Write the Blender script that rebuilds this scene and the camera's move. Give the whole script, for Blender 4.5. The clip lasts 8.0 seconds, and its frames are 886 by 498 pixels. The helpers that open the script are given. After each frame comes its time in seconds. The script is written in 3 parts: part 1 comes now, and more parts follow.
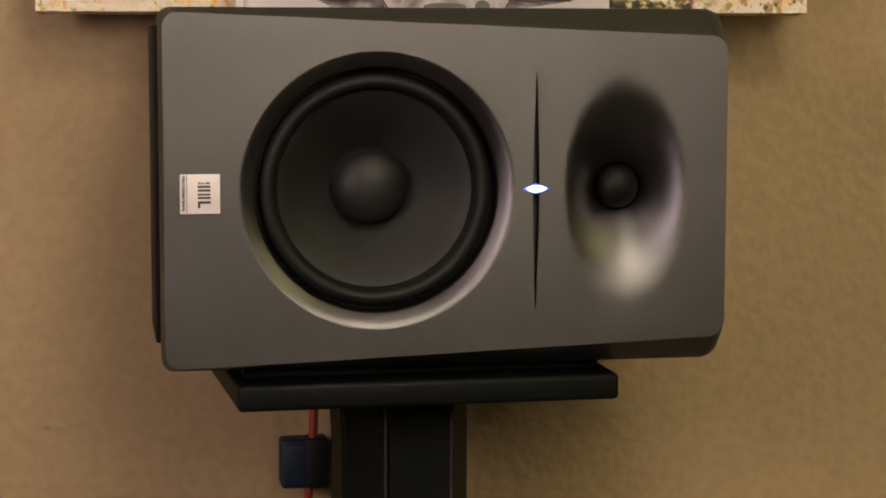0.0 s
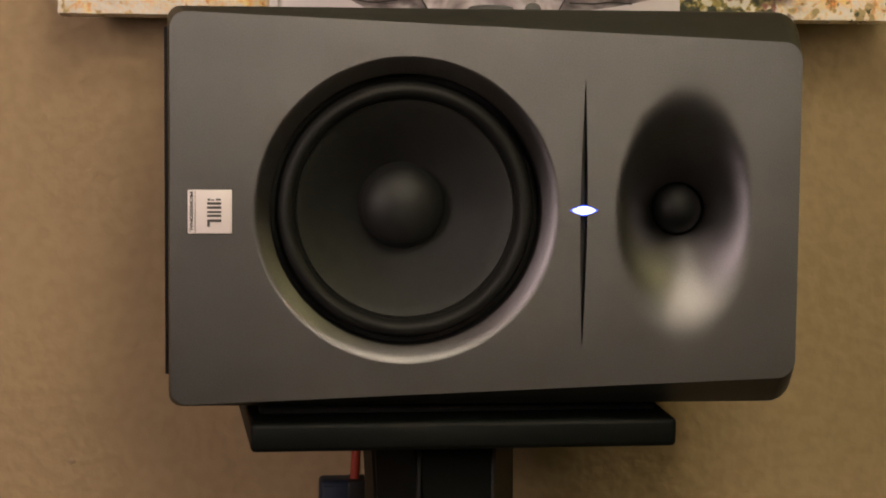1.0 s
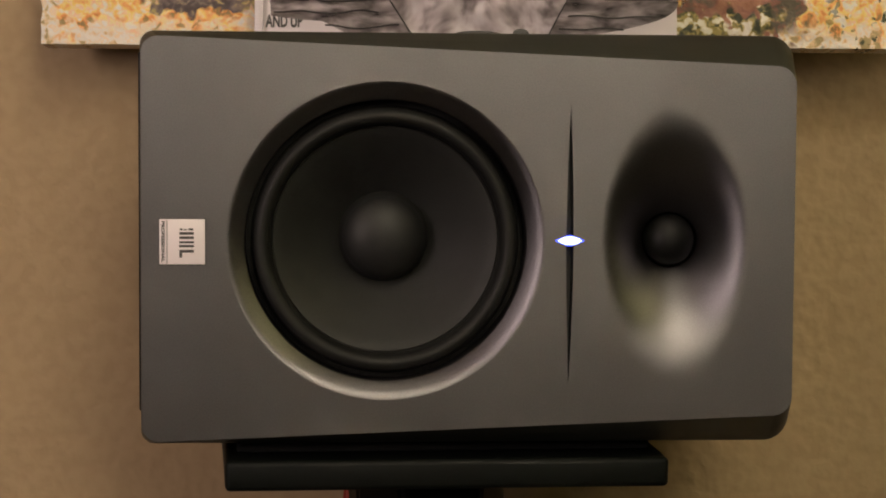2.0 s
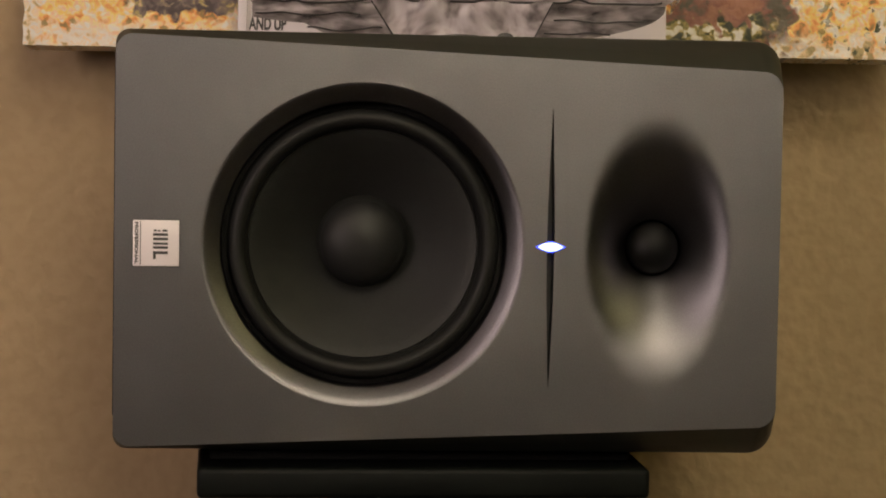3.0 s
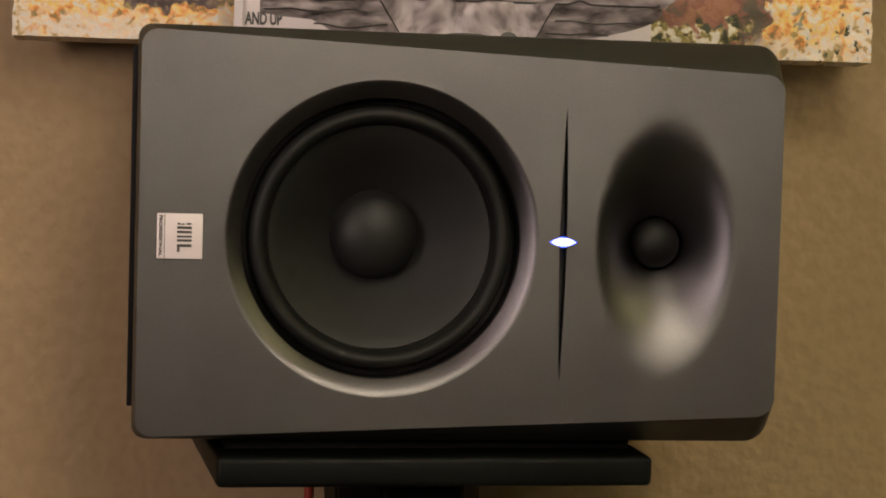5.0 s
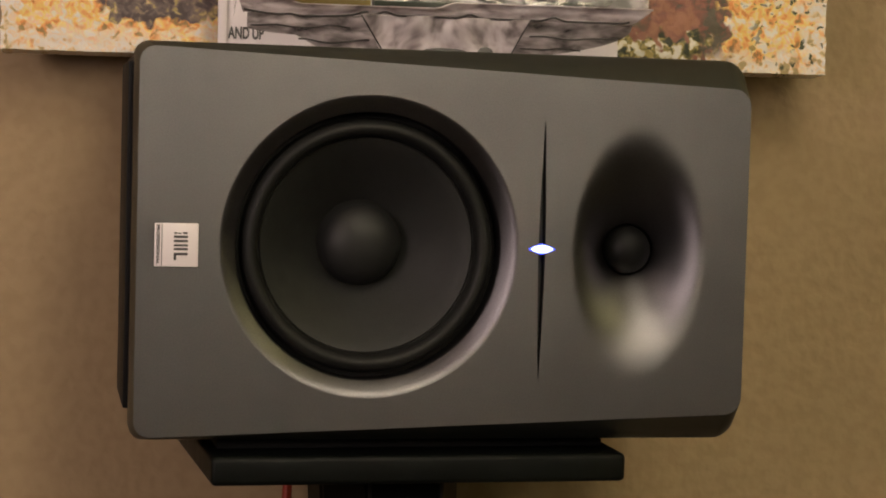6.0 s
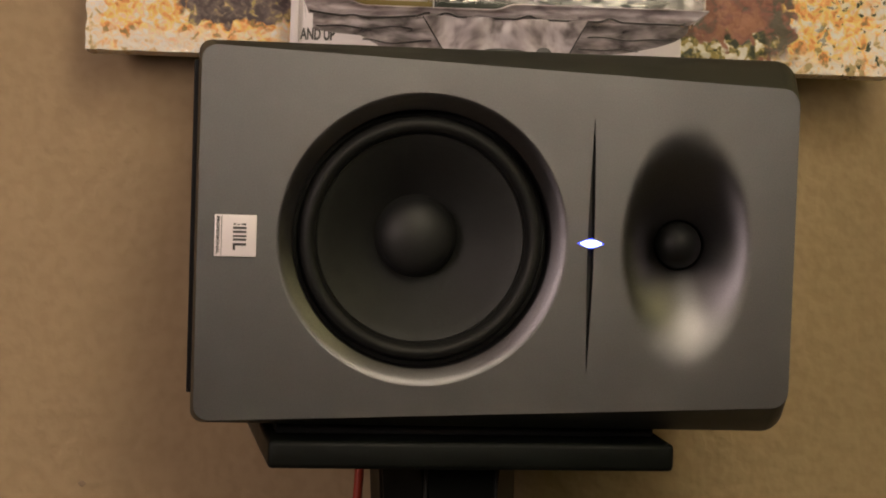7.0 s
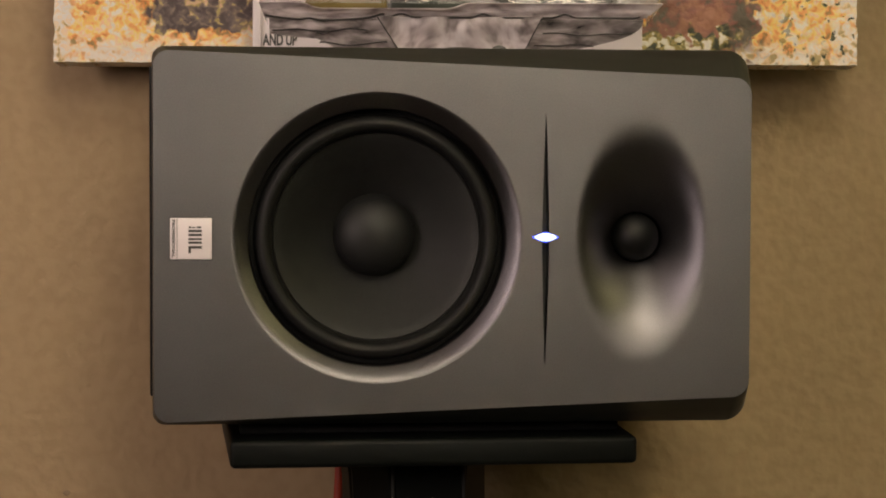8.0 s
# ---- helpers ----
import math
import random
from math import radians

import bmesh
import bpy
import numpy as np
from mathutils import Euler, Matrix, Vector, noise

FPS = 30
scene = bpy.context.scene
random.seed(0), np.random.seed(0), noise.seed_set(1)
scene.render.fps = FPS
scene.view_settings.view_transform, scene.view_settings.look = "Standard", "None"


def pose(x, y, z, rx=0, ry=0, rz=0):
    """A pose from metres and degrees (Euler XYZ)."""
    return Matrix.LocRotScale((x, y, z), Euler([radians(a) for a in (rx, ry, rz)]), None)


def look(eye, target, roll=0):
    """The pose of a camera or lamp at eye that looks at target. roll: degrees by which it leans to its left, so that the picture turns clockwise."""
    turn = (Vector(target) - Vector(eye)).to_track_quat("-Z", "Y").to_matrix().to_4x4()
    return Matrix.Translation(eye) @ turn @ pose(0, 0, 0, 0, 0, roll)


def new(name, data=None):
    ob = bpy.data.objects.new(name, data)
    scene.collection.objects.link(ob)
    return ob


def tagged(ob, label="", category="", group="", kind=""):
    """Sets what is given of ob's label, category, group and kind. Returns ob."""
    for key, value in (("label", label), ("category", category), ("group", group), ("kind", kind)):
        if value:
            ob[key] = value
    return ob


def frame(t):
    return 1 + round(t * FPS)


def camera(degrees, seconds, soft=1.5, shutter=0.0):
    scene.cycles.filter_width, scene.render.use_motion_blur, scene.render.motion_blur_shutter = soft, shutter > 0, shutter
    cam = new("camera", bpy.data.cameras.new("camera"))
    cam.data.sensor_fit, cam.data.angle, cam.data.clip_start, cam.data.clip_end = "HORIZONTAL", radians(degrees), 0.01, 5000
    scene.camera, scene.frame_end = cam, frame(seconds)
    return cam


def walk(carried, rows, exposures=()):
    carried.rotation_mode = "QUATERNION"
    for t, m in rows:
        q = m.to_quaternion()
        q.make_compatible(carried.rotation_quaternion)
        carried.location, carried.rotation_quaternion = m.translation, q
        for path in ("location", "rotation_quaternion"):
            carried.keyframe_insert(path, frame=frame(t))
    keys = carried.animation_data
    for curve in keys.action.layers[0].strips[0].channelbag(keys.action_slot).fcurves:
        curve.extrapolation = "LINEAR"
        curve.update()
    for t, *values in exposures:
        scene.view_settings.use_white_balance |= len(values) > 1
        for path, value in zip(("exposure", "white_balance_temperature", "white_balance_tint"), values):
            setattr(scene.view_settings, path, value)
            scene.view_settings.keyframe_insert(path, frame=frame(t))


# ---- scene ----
cam = camera(24.7, 8.0, soft=1.9)
PATH = [
    (0, (-0.255, -1.437, 1.164), (0.084, 0.522, 0.95), 0.1),
    (0.5, (-0.209, -1.366, 1.159), (0.062, 0.608, 0.982), 0.3),
    (1, (-0.156, -1.307, 1.15), (0.035, 0.675, 0.96), 0.5),
    (1.5, (-0.123, -1.282, 1.14), (0.027, 0.705, 0.969), 0.6),
    (1.7, (-0.117, -1.274, 1.136), (0.028, 0.715, 0.982), 0.4),
    (2.8, (-0.07, -1.259, 1.113), (0.037, 0.735, 1.009), 0.8),
    (3, (-0.079, -1.249, 1.113), (0.04, 0.745, 1.009), 1.0),
    (3.5, (-0.08, -1.227, 1.096), (0.056, 0.766, 0.998), 0.7),
    (4, (-0.1, -1.225, 1.131), (0.057, 0.764, 0.992), 0.7),
    (4.5, (-0.165, -1.251, 1.111), (0.091, 0.73, 1.017), 0.2),
    (4.7, (-0.183, -1.26, 1.113), (0.094, 0.718, 1.007), 0.8),
    (5.8, (-0.267, -1.292, 1.132), (0.11, 0.668, 1.009), 2.0),
    (6, (-0.267, -1.315, 1.129), (0.123, 0.643, 1.01), 1.6),
    (6.5, (-0.241, -1.356, 1.122), (0.077, 0.615, 1.006), 1.5),
    (7, (-0.198, -1.37, 1.121), (0.031, 0.613, 1.009), 1.9),
    (7.5, (-0.155, -1.373, 1.11), (0.035, 0.616, 1.012), 1.4),
    (8, (-0.125, -1.387, 1.106), (0.042, 0.604, 1.014), 0.2),
]
EXPOSURE = [(0, 0.12), (0.5, 0.08), (1.5, -0.03), (3, -0.15), (3.5, -0.20), (4.5, -0.11), (6, -0.06), (8, -0.05)]
walk(cam, [(t, look(eye, target, roll)) for t, eye, target, roll in PATH], EXPOSURE)

# ---------------------------------------------------------------- world and lights
world = bpy.data.worlds.new("world")
scene.world = world
world.use_nodes = True
world.node_tree.nodes["Background"].inputs[0].default_value = (0.5, 0.42, 0.32, 1)
world.node_tree.nodes["Background"].inputs[1].default_value = 0.02

TURN = -3.6            # the room's back wall against the loudspeaker's front
ROOM = pose(0, 0, 0, 0, 0, TURN)
WALL_Y = 0.303         # the wall's face, in the room's own axes
CEILING = 2.45


def ceiling_area(name, x, y, size, power, colour):
    data = bpy.data.lights.new(name, "AREA")
    data.shape, data.size, data.energy, data.color = "DISK", size, power, colour
    ob = new(name, data)
    ob.matrix_world = pose(x, y, CEILING - 0.066)
    return ob


# out of view, added to brighten the horn and woofer ring from above
LAMPS = [(0.10, -1.3, 0.55, 9.0, (1.0, 0.88, 0.66))]
for lx, ly, ls, lp, lc in LAMPS:
    ceiling_area("unseen_ceiling_lamp_light", lx, ly, ls, lp, lc)

# unseen lamps: two with big drum shades, a rosy one to one side, where highlights and shadows point, and a yellow one
# added behind for the speaker's front, and a bowl lamp added for the right wall; all three light the ceiling
SHADES = [((-1.85, -1.65, 1.55), 12.8, (1.0, 0.78, 0.74), 13.0), ((0.38, -2.75, 1.90), 5.6, (1.0, 0.87, 0.66), 66.0),
          ((2.55, -0.75, 1.20), 0.0, (1.0, 0.90, 0.42), 44.0)]


def shade_disk(name, m, size, power, colour):
    data = bpy.data.lights.new(name, "AREA")
    data.shape, data.size, data.energy, data.color = "DISK", size, power, colour
    new(name, data).matrix_world = m


for (sx, sy, sz), power, colour, upward in SHADES:
    shade_disk("unseen_lamp_uplight", pose(sx, sy, sz + 0.28, 180, 0, 0), 0.42, upward, colour)
    if power:
        toward = (Vector((0.0, 0.05, 1.05)) - Vector((sx, sy, sz))).normalized() * 0.34
        shade_disk("unseen_lamp_light", look((sx + toward.x, sy + toward.y, sz + toward.z), (0.0, 0.05, 1.05)), 0.7, power, colour)


# ---------------------------------------------------------------- materials
def material(name):
    m = bpy.data.materials.new(name)
    m.use_nodes = True
    t = m.node_tree
    return m, t, t.nodes["Principled BSDF"]


def node(t, kind, **kw):
    n = t.nodes.new(kind)
    for k, v in kw.items():
        n.inputs[k.replace("_", " ")].default_value = v
    return n


def coords(t, scale=(1, 1, 1)):
    c = t.nodes.new("ShaderNodeTexCoord")
    m = t.nodes.new("ShaderNodeMapping")
    m.inputs["Scale"].default_value = scale
    t.links.new(c.outputs["Object"], m.inputs["Vector"])
    return m.outputs["Vector"]


def noise_of(t, vec, scale, detail=4.0, rough=0.5):
    n = node(t, "ShaderNodeTexNoise", Scale=scale, Detail=detail, Roughness=rough)
    t.links.new(vec, n.inputs["Vector"])
    return n


def ramp(t, fac, stops, interp="LINEAR"):
    r = t.nodes.new("ShaderNodeValToRGB")
    r.color_ramp.interpolation = interp
    while len(r.color_ramp.elements) < len(stops):
        r.color_ramp.elements.new(0.5)
    for e, (p, c) in zip(r.color_ramp.elements, stops):
        e.position, e.color = p, (*c, 1) if len(c) == 3 else c
    t.links.new(fac, r.inputs["Fac"])
    return r.outputs["Color"]


def mix(t, fac, a, b, mode="MIX"):
    n = t.nodes.new("ShaderNodeMix")
    n.data_type, n.blend_type = "RGBA", mode
    for key, v in ((0, fac), (6, a), (7, b)):
        if isinstance(v, (int, float)):
            n.inputs[key].default_value = v
        elif isinstance(v, tuple):
            n.inputs[key].default_value = (*v, 1)
        else:
            t.links.new(v, n.inputs[key])
    return n.outputs[2]


def math_node(t, op, a, b=0.0, clamp=False):
    n = t.nodes.new("ShaderNodeMath")
    n.operation, n.use_clamp = op, clamp
    for key, v in ((0, a), (1, b)):
        if isinstance(v, (int, float)):
            n.inputs[key].default_value = v
        else:
            t.links.new(v, n.inputs[key])
    return n.outputs[0]


def bumped(t, bsdf, height, strength, distance):
    b = node(t, "ShaderNodeBump", Strength=strength, Distance=distance)
    t.links.new(height, b.inputs["Height"])
    t.links.new(b.outputs["Normal"], bsdf.inputs["Normal"])
    return b


def worn(name, dark, light, rough, scale=60.0, grain=900.0, bump=0.15, depth=0.0004, metal=0.0, spread=0.12, specular=0.5):
    """A painted or moulded surface: cloudy tone, fine grain and uneven gloss."""
    m, t, p = material(name)
    v = coords(t)
    big, small = noise_of(t, v, scale * 0.2, 3), noise_of(t, v, grain, 2)
    both = math_node(t, "ADD", math_node(t, "MULTIPLY", big.outputs["Fac"], 0.65), math_node(t, "MULTIPLY", small.outputs["Fac"], 0.35))
    t.links.new(ramp(t, both, [(0.3, dark), (0.7, light)]), p.inputs["Base Color"])
    r = math_node(t, "ADD", math_node(t, "MULTIPLY", noise_of(t, v, scale, 3).outputs["Fac"], spread), rough - spread / 2)
    t.links.new(r, p.inputs["Roughness"])
    p.inputs["Metallic"].default_value = metal
    p.inputs["Specular IOR Level"].default_value = specular
    bumped(t, p, small.outputs["Fac"], bump, depth)
    return m


def satin_metal(name, dark, light, rough):
    """Metal-flake paint: a broad soft gloss with short tails over a dark body, with fine sparkle and faint clouds."""
    m, t, p = material(name)
    t.nodes.remove(p)
    v = coords(t)
    cloud, flake = noise_of(t, v, 7, 3), noise_of(t, v, 1100, 2, 0.6)
    both = math_node(t, "ADD", math_node(t, "MULTIPLY", cloud.outputs["Fac"], 0.45), math_node(t, "MULTIPLY", flake.outputs["Fac"], 0.55))
    gloss = t.nodes.new("ShaderNodeBsdfGlossy")
    gloss.distribution = "BECKMANN"
    t.links.new(ramp(t, both, [(0.34, dark), (0.66, light)]), gloss.inputs["Color"])
    t.links.new(math_node(t, "ADD", math_node(t, "MULTIPLY", noise_of(t, v, 30, 3).outputs["Fac"], 0.05), rough - 0.025), gloss.inputs["Roughness"])
    b = node(t, "ShaderNodeBump", Strength=0.06, Distance=0.0003)
    t.links.new(flake.outputs["Fac"], b.inputs["Height"])
    t.links.new(b.outputs["Normal"], gloss.inputs["Normal"])
    body = node(t, "ShaderNodeBsdfDiffuse", Color=(0.035, 0.033, 0.034, 1))
    both = t.nodes.new("ShaderNodeMixShader")
    both.inputs[0].default_value = 0.82
    t.links.new(body.outputs[0], both.inputs[1])
    t.links.new(gloss.outputs[0], both.inputs[2])
    t.links.new(both.outputs[0], t.nodes["Material Output"].inputs["Surface"])
    return m


def wall_paint():
    m, t, p = material("textured_wall_paint")
    v = coords(t)
    soft, peel, fine = noise_of(t, v, 3.0, 3), noise_of(t, v, 92, 1.6, 0.4), noise_of(t, v, 170, 1.5)
    tone = ramp(t, soft.outputs["Fac"], [(0.3, (0.362, 0.257, 0.140)), (0.7, (0.41, 0.290, 0.159))])
    t.links.new(mix(t, 0.10, tone, ramp(t, peel.outputs["Fac"], [(0.35, (0.36, 0.26, 0.16)), (0.6, (0.66, 0.52, 0.34))])), p.inputs["Base Color"])
    p.inputs["Roughness"].default_value = 0.62
    p.inputs["Specular IOR Level"].default_value = 0.35
    blobs = ramp(t, peel.outputs["Fac"], [(0.36, (0, 0, 0)), (0.64, (1, 1, 1))])
    h = math_node(t, "ADD", blobs, math_node(t, "MULTIPLY", fine.outputs["Fac"], 0.35))
    bumped(t, p, h, 0.33, 0.0016)
    return m


def painting_paint():
    """Thick dabs: autumn oranges and yellows, dark trunks, cream at the foot and the edges."""
    m, t, p = material("impasto_paint")
    v = coords(t)
    c = t.nodes.new("ShaderNodeSeparateXYZ")
    t.links.new(v, c.inputs[0])
    x, z = c.outputs["X"], c.outputs["Z"]
    n_big, n_mid, n_small = noise_of(t, v, 16, 3, 0.55), noise_of(t, v, 60, 2.5, 0.5), noise_of(t, v, 120, 2.5, 0.5)
    # brush dabs: ragged cells, each with a tone of its own
    bend = t.nodes.new("ShaderNodeVectorMath")
    bend.operation = "MULTIPLY_ADD"
    t.links.new(noise_of(t, v, 95, 2, 0.6).outputs["Color"], bend.inputs[0])
    bend.inputs[1].default_value = (0.011, 0.0, 0.011)
    t.links.new(v, bend.inputs[2])

    def dabs(scale, sx, sz, shift):
        mp = t.nodes.new("ShaderNodeMapping")
        mp.inputs["Scale"].default_value = (sx, 0.0, sz)
        mp.inputs["Location"].default_value = (shift, 0.0, shift * 0.7)
        t.links.new(bend.outputs[0], mp.inputs["Vector"])
        n = t.nodes.new("ShaderNodeTexVoronoi")
        n.feature = "SMOOTH_F1"
        n.inputs["Scale"].default_value, n.inputs["Smoothness"].default_value = scale, 0.8
        t.links.new(mp.outputs[0], n.inputs["Vector"])
        s = t.nodes.new("ShaderNodeSeparateColor")
        t.links.new(n.outputs["Color"], s.inputs[0])
        return s.outputs[0], s.outputs[1], n.outputs["Distance"]

    d1, e1, r1 = dabs(165, 1.0, 0.85, 0.0)
    d2, e2, r2 = dabs(310, 0.9, 1.0, 3.3)
    fine = noise_of(t, coords(t, (1.0, 1.0, 0.8)), 210, 2.5, 0.6)
    cells = math_node(t, "ADD", math_node(t, "MULTIPLY", d1, 0.38), math_node(t, "MULTIPLY", d2, 0.32))
    tone = math_node(t, "ADD", math_node(t, "MULTIPLY", math_node(t, "ADD", cells, math_node(t, "MULTIPLY", math_node(t, "ADD", fine.outputs["Fac"], n_mid.outputs["Fac"]), 0.30)), 1.75), -0.62)
    warm = ramp(t, tone, [(0.06, (0.34, 0.22, 0.07)), (0.18, (0.82, 0.31, 0.08)), (0.33, (0.94, 0.50, 0.17)), (0.45, (0.94, 0.66, 0.18)), (0.55, (0.95, 0.77, 0.34)), (0.64, (0.94, 0.60, 0.38)), (0.74, (0.93, 0.84, 0.60)), (0.88, (0.90, 0.83, 0.76))])
    cream = ramp(t, tone, [(0.10, (0.50, 0.38, 0.18)), (0.24, (0.86, 0.66, 0.38)), (0.38, (0.86, 0.80, 0.72)), (0.58, (0.87, 0.81, 0.77)), (0.72, (0.92, 0.70, 0.44)), (0.84, (0.88, 0.83, 0.78))])
    trunk = ramp(t, tone, [(0.25, (0.075, 0.052, 0.05)), (0.48, (0.15, 0.11, 0.10)), (0.62, (0.25, 0.18, 0.13)), (0.74, (0.46, 0.36, 0.12)), (0.88, (0.66, 0.46, 0.28))])
    russet = ramp(t, math_node(t, "ADD", math_node(t, "MULTIPLY", n_big.outputs["Fac"], 0.75), math_node(t, "MULTIPLY", tone, 0.25)), [(0.42, (0.11, 0.09, 0.06)), (0.52, (0.26, 0.10, 0.07)), (0.64, (0.38, 0.17, 0.10))])
    moss = ramp(t, tone, [(0.24, (0.035, 0.04, 0.018)), (0.40, (0.18, 0.16, 0.055)), (0.52, (0.46, 0.35, 0.11)), (0.64, (0.80, 0.75, 0.62)), (0.80, (0.86, 0.82, 0.74))])
    # stretches along the width, uneven at their borders
    rag = math_node(t, "ADD", math_node(t, "MULTIPLY", math_node(t, "SUBTRACT", n_big.outputs["Fac"], 0.5), 0.06), math_node(t, "MULTIPLY", math_node(t, "SUBTRACT", e1, 0.5), 0.022))
    wob = math_node(t, "ADD", x, rag)
    lift = math_node(t, "ADD", z, math_node(t, "ADD", math_node(t, "MULTIPLY", math_node(t, "SUBTRACT", n_mid.outputs["Fac"], 0.5), 0.05), math_node(t, "MULTIPLY", math_node(t, "SUBTRACT", e1, 0.5), 0.012)))

    def above(value, edge, soft=0.003):
        return math_node(t, "DIVIDE", math_node(t, "SUBTRACT", value, edge), soft, True)

    def stretch(a, b, soft=0.006):
        return math_node(t, "MULTIPLY", above(wob, a, soft), math_node(t, "SUBTRACT", 1.0, above(wob, b, soft)), True)

    col = mix(t, math_node(t, "MULTIPLY", stretch(-0.238, -0.135), above(lift, 0.022)), warm, trunk)
    col = mix(t, stretch(0.150, 0.242), col, russet)
    low = math_node(t, "SUBTRACT", 1.0, above(lift, 0.024))
    col = mix(t, math_node(t, "MULTIPLY", stretch(0.145, 0.222), low), col, moss)
    foot = math_node(t, "MULTIPLY", math_node(t, "SUBTRACT", 1.0, above(lift, 0.007, 0.012)), math_node(t, "SUBTRACT", 1.0, stretch(0.145, 0.235)))
    edge_r = above(wob, 0.308, 0.010)
    edge_l = math_node(t, "SUBTRACT", 1.0, above(math_node(t, "ADD", x, math_node(t, "MULTIPLY", rag, 0.35)), -0.306, 0.006))
    pale = math_node(t, "MAXIMUM", math_node(t, "MAXIMUM", edge_r, edge_l), math_node(t, "MULTIPLY", foot, 0.9))
    col = mix(t, pale, col, cream)
    right = math_node(t, "MULTIPLY", above(e2, 0.66, 0.06), math_node(t, "MULTIPLY", above(x, 0.235, 0.06), above(n_mid.outputs["Fac"], 0.47, 0.05)))
    col = mix(t, right, col, (0.07, 0.08, 0.035))
    t.links.new(col, p.inputs["Base Color"])
    p.inputs["Roughness"].default_value = 0.5
    h = math_node(t, "ADD", math_node(t, "MULTIPLY", n_small.outputs["Fac"], 0.6), math_node(t, "SUBTRACT", 0.8, math_node(t, "MULTIPLY", math_node(t, "ADD", r1, r2), 0.4)))
    bumped(t, p, h, 0.5, 0.002)
    return m


def tray_plastic(name, stops, scale, stretch_z):
    """Thin clear plastic that lets light through; the shading and glints of its folds are painted into the colour."""
    m, t, p = material(name)
    v = coords(t, (1.0, 0.4, stretch_z))
    warp = t.nodes.new("ShaderNodeVectorMath")
    warp.operation = "MULTIPLY_ADD"
    t.links.new(noise_of(t, v, 26, 1.5, 0.5).outputs["Color"], warp.inputs[0])
    warp.inputs[1].default_value = (0.03, 0.03, 0.03)
    t.links.new(v, warp.inputs[2])
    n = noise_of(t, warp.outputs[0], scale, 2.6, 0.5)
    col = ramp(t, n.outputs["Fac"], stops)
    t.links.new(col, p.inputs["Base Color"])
    p.inputs["Roughness"].default_value = 0.22
    bumped(t, p, n.outputs["Fac"], 0.2, 0.003)
    thin = t.nodes.new("ShaderNodeBsdfTranslucent")
    t.links.new(col, thin.inputs["Color"])
    both = t.nodes.new("ShaderNodeMixShader")
    both.inputs[0].default_value = 0.5
    t.links.new(p.outputs[0], both.inputs[1])
    t.links.new(thin.outputs[0], both.inputs[2])
    clear = node(t, "ShaderNodeBsdfTransparent", Color=(0.93, 0.91, 0.90, 1))
    see = t.nodes.new("ShaderNodeMixShader")
    see.inputs[0].default_value = 0.30
    t.links.new(both.outputs[0], see.inputs[1])
    t.links.new(clear.outputs[0], see.inputs[2])
    t.links.new(see.outputs[0], t.nodes["Material Output"].inputs["Surface"])
    return m


def clear_plastic():
    m, t, p = material("clear_blister_plastic")
    t.nodes.remove(p)
    out = t.nodes["Material Output"]
    v = coords(t, (1.0, 0.6, 2.4))
    n = noise_of(t, v, 34, 2, 0.4)
    b = node(t, "ShaderNodeBump", Strength=0.5, Distance=0.006)
    t.links.new(n.outputs["Fac"], b.inputs["Height"])
    clear = node(t, "ShaderNodeBsdfTransparent", Color=(0.93, 0.91, 0.90, 1))
    gloss = node(t, "ShaderNodeBsdfGlossy", Color=(0.9, 0.9, 0.9, 1), Roughness=0.10)
    t.links.new(b.outputs["Normal"], gloss.inputs["Normal"])
    weight = node(t, "ShaderNodeLayerWeight", Blend=0.34)
    t.links.new(b.outputs["Normal"], weight.inputs["Normal"])
    mixed = t.nodes.new("ShaderNodeMixShader")
    t.links.new(math_node(t, "ADD", math_node(t, "MULTIPLY", weight.outputs["Fresnel"], 0.8), 0.10), mixed.inputs[0])
    t.links.new(clear.outputs[0], mixed.inputs[1])
    t.links.new(gloss.outputs[0], mixed.inputs[2])
    # the bubble is clear; this pale streaky haze is painted in for its reflections
    haze = node(t, "ShaderNodeBsdfTranslucent", Color=(0.90, 0.87, 0.86, 1))
    white = node(t, "ShaderNodeBsdfDiffuse", Color=(0.90, 0.87, 0.86, 1))
    cloud = t.nodes.new("ShaderNodeMixShader")
    cloud.inputs[0].default_value = 0.5
    t.links.new(white.outputs[0], cloud.inputs[1])
    t.links.new(haze.outputs[0], cloud.inputs[2])
    streak = noise_of(t, coords(t, (0.7, 1.0, 3.0)), 48, 3, 0.5)
    final = t.nodes.new("ShaderNodeMixShader")
    t.links.new(ramp(t, streak.outputs["Fac"], [(0.42, (0.05, 0.05, 0.05)), (0.58, (0.32, 0.32, 0.32))]), final.inputs[0])
    t.links.new(mixed.outputs[0], final.inputs[1])
    t.links.new(cloud.outputs[0], final.inputs[2])
    t.links.new(final.outputs[0], out.inputs["Surface"])
    return m


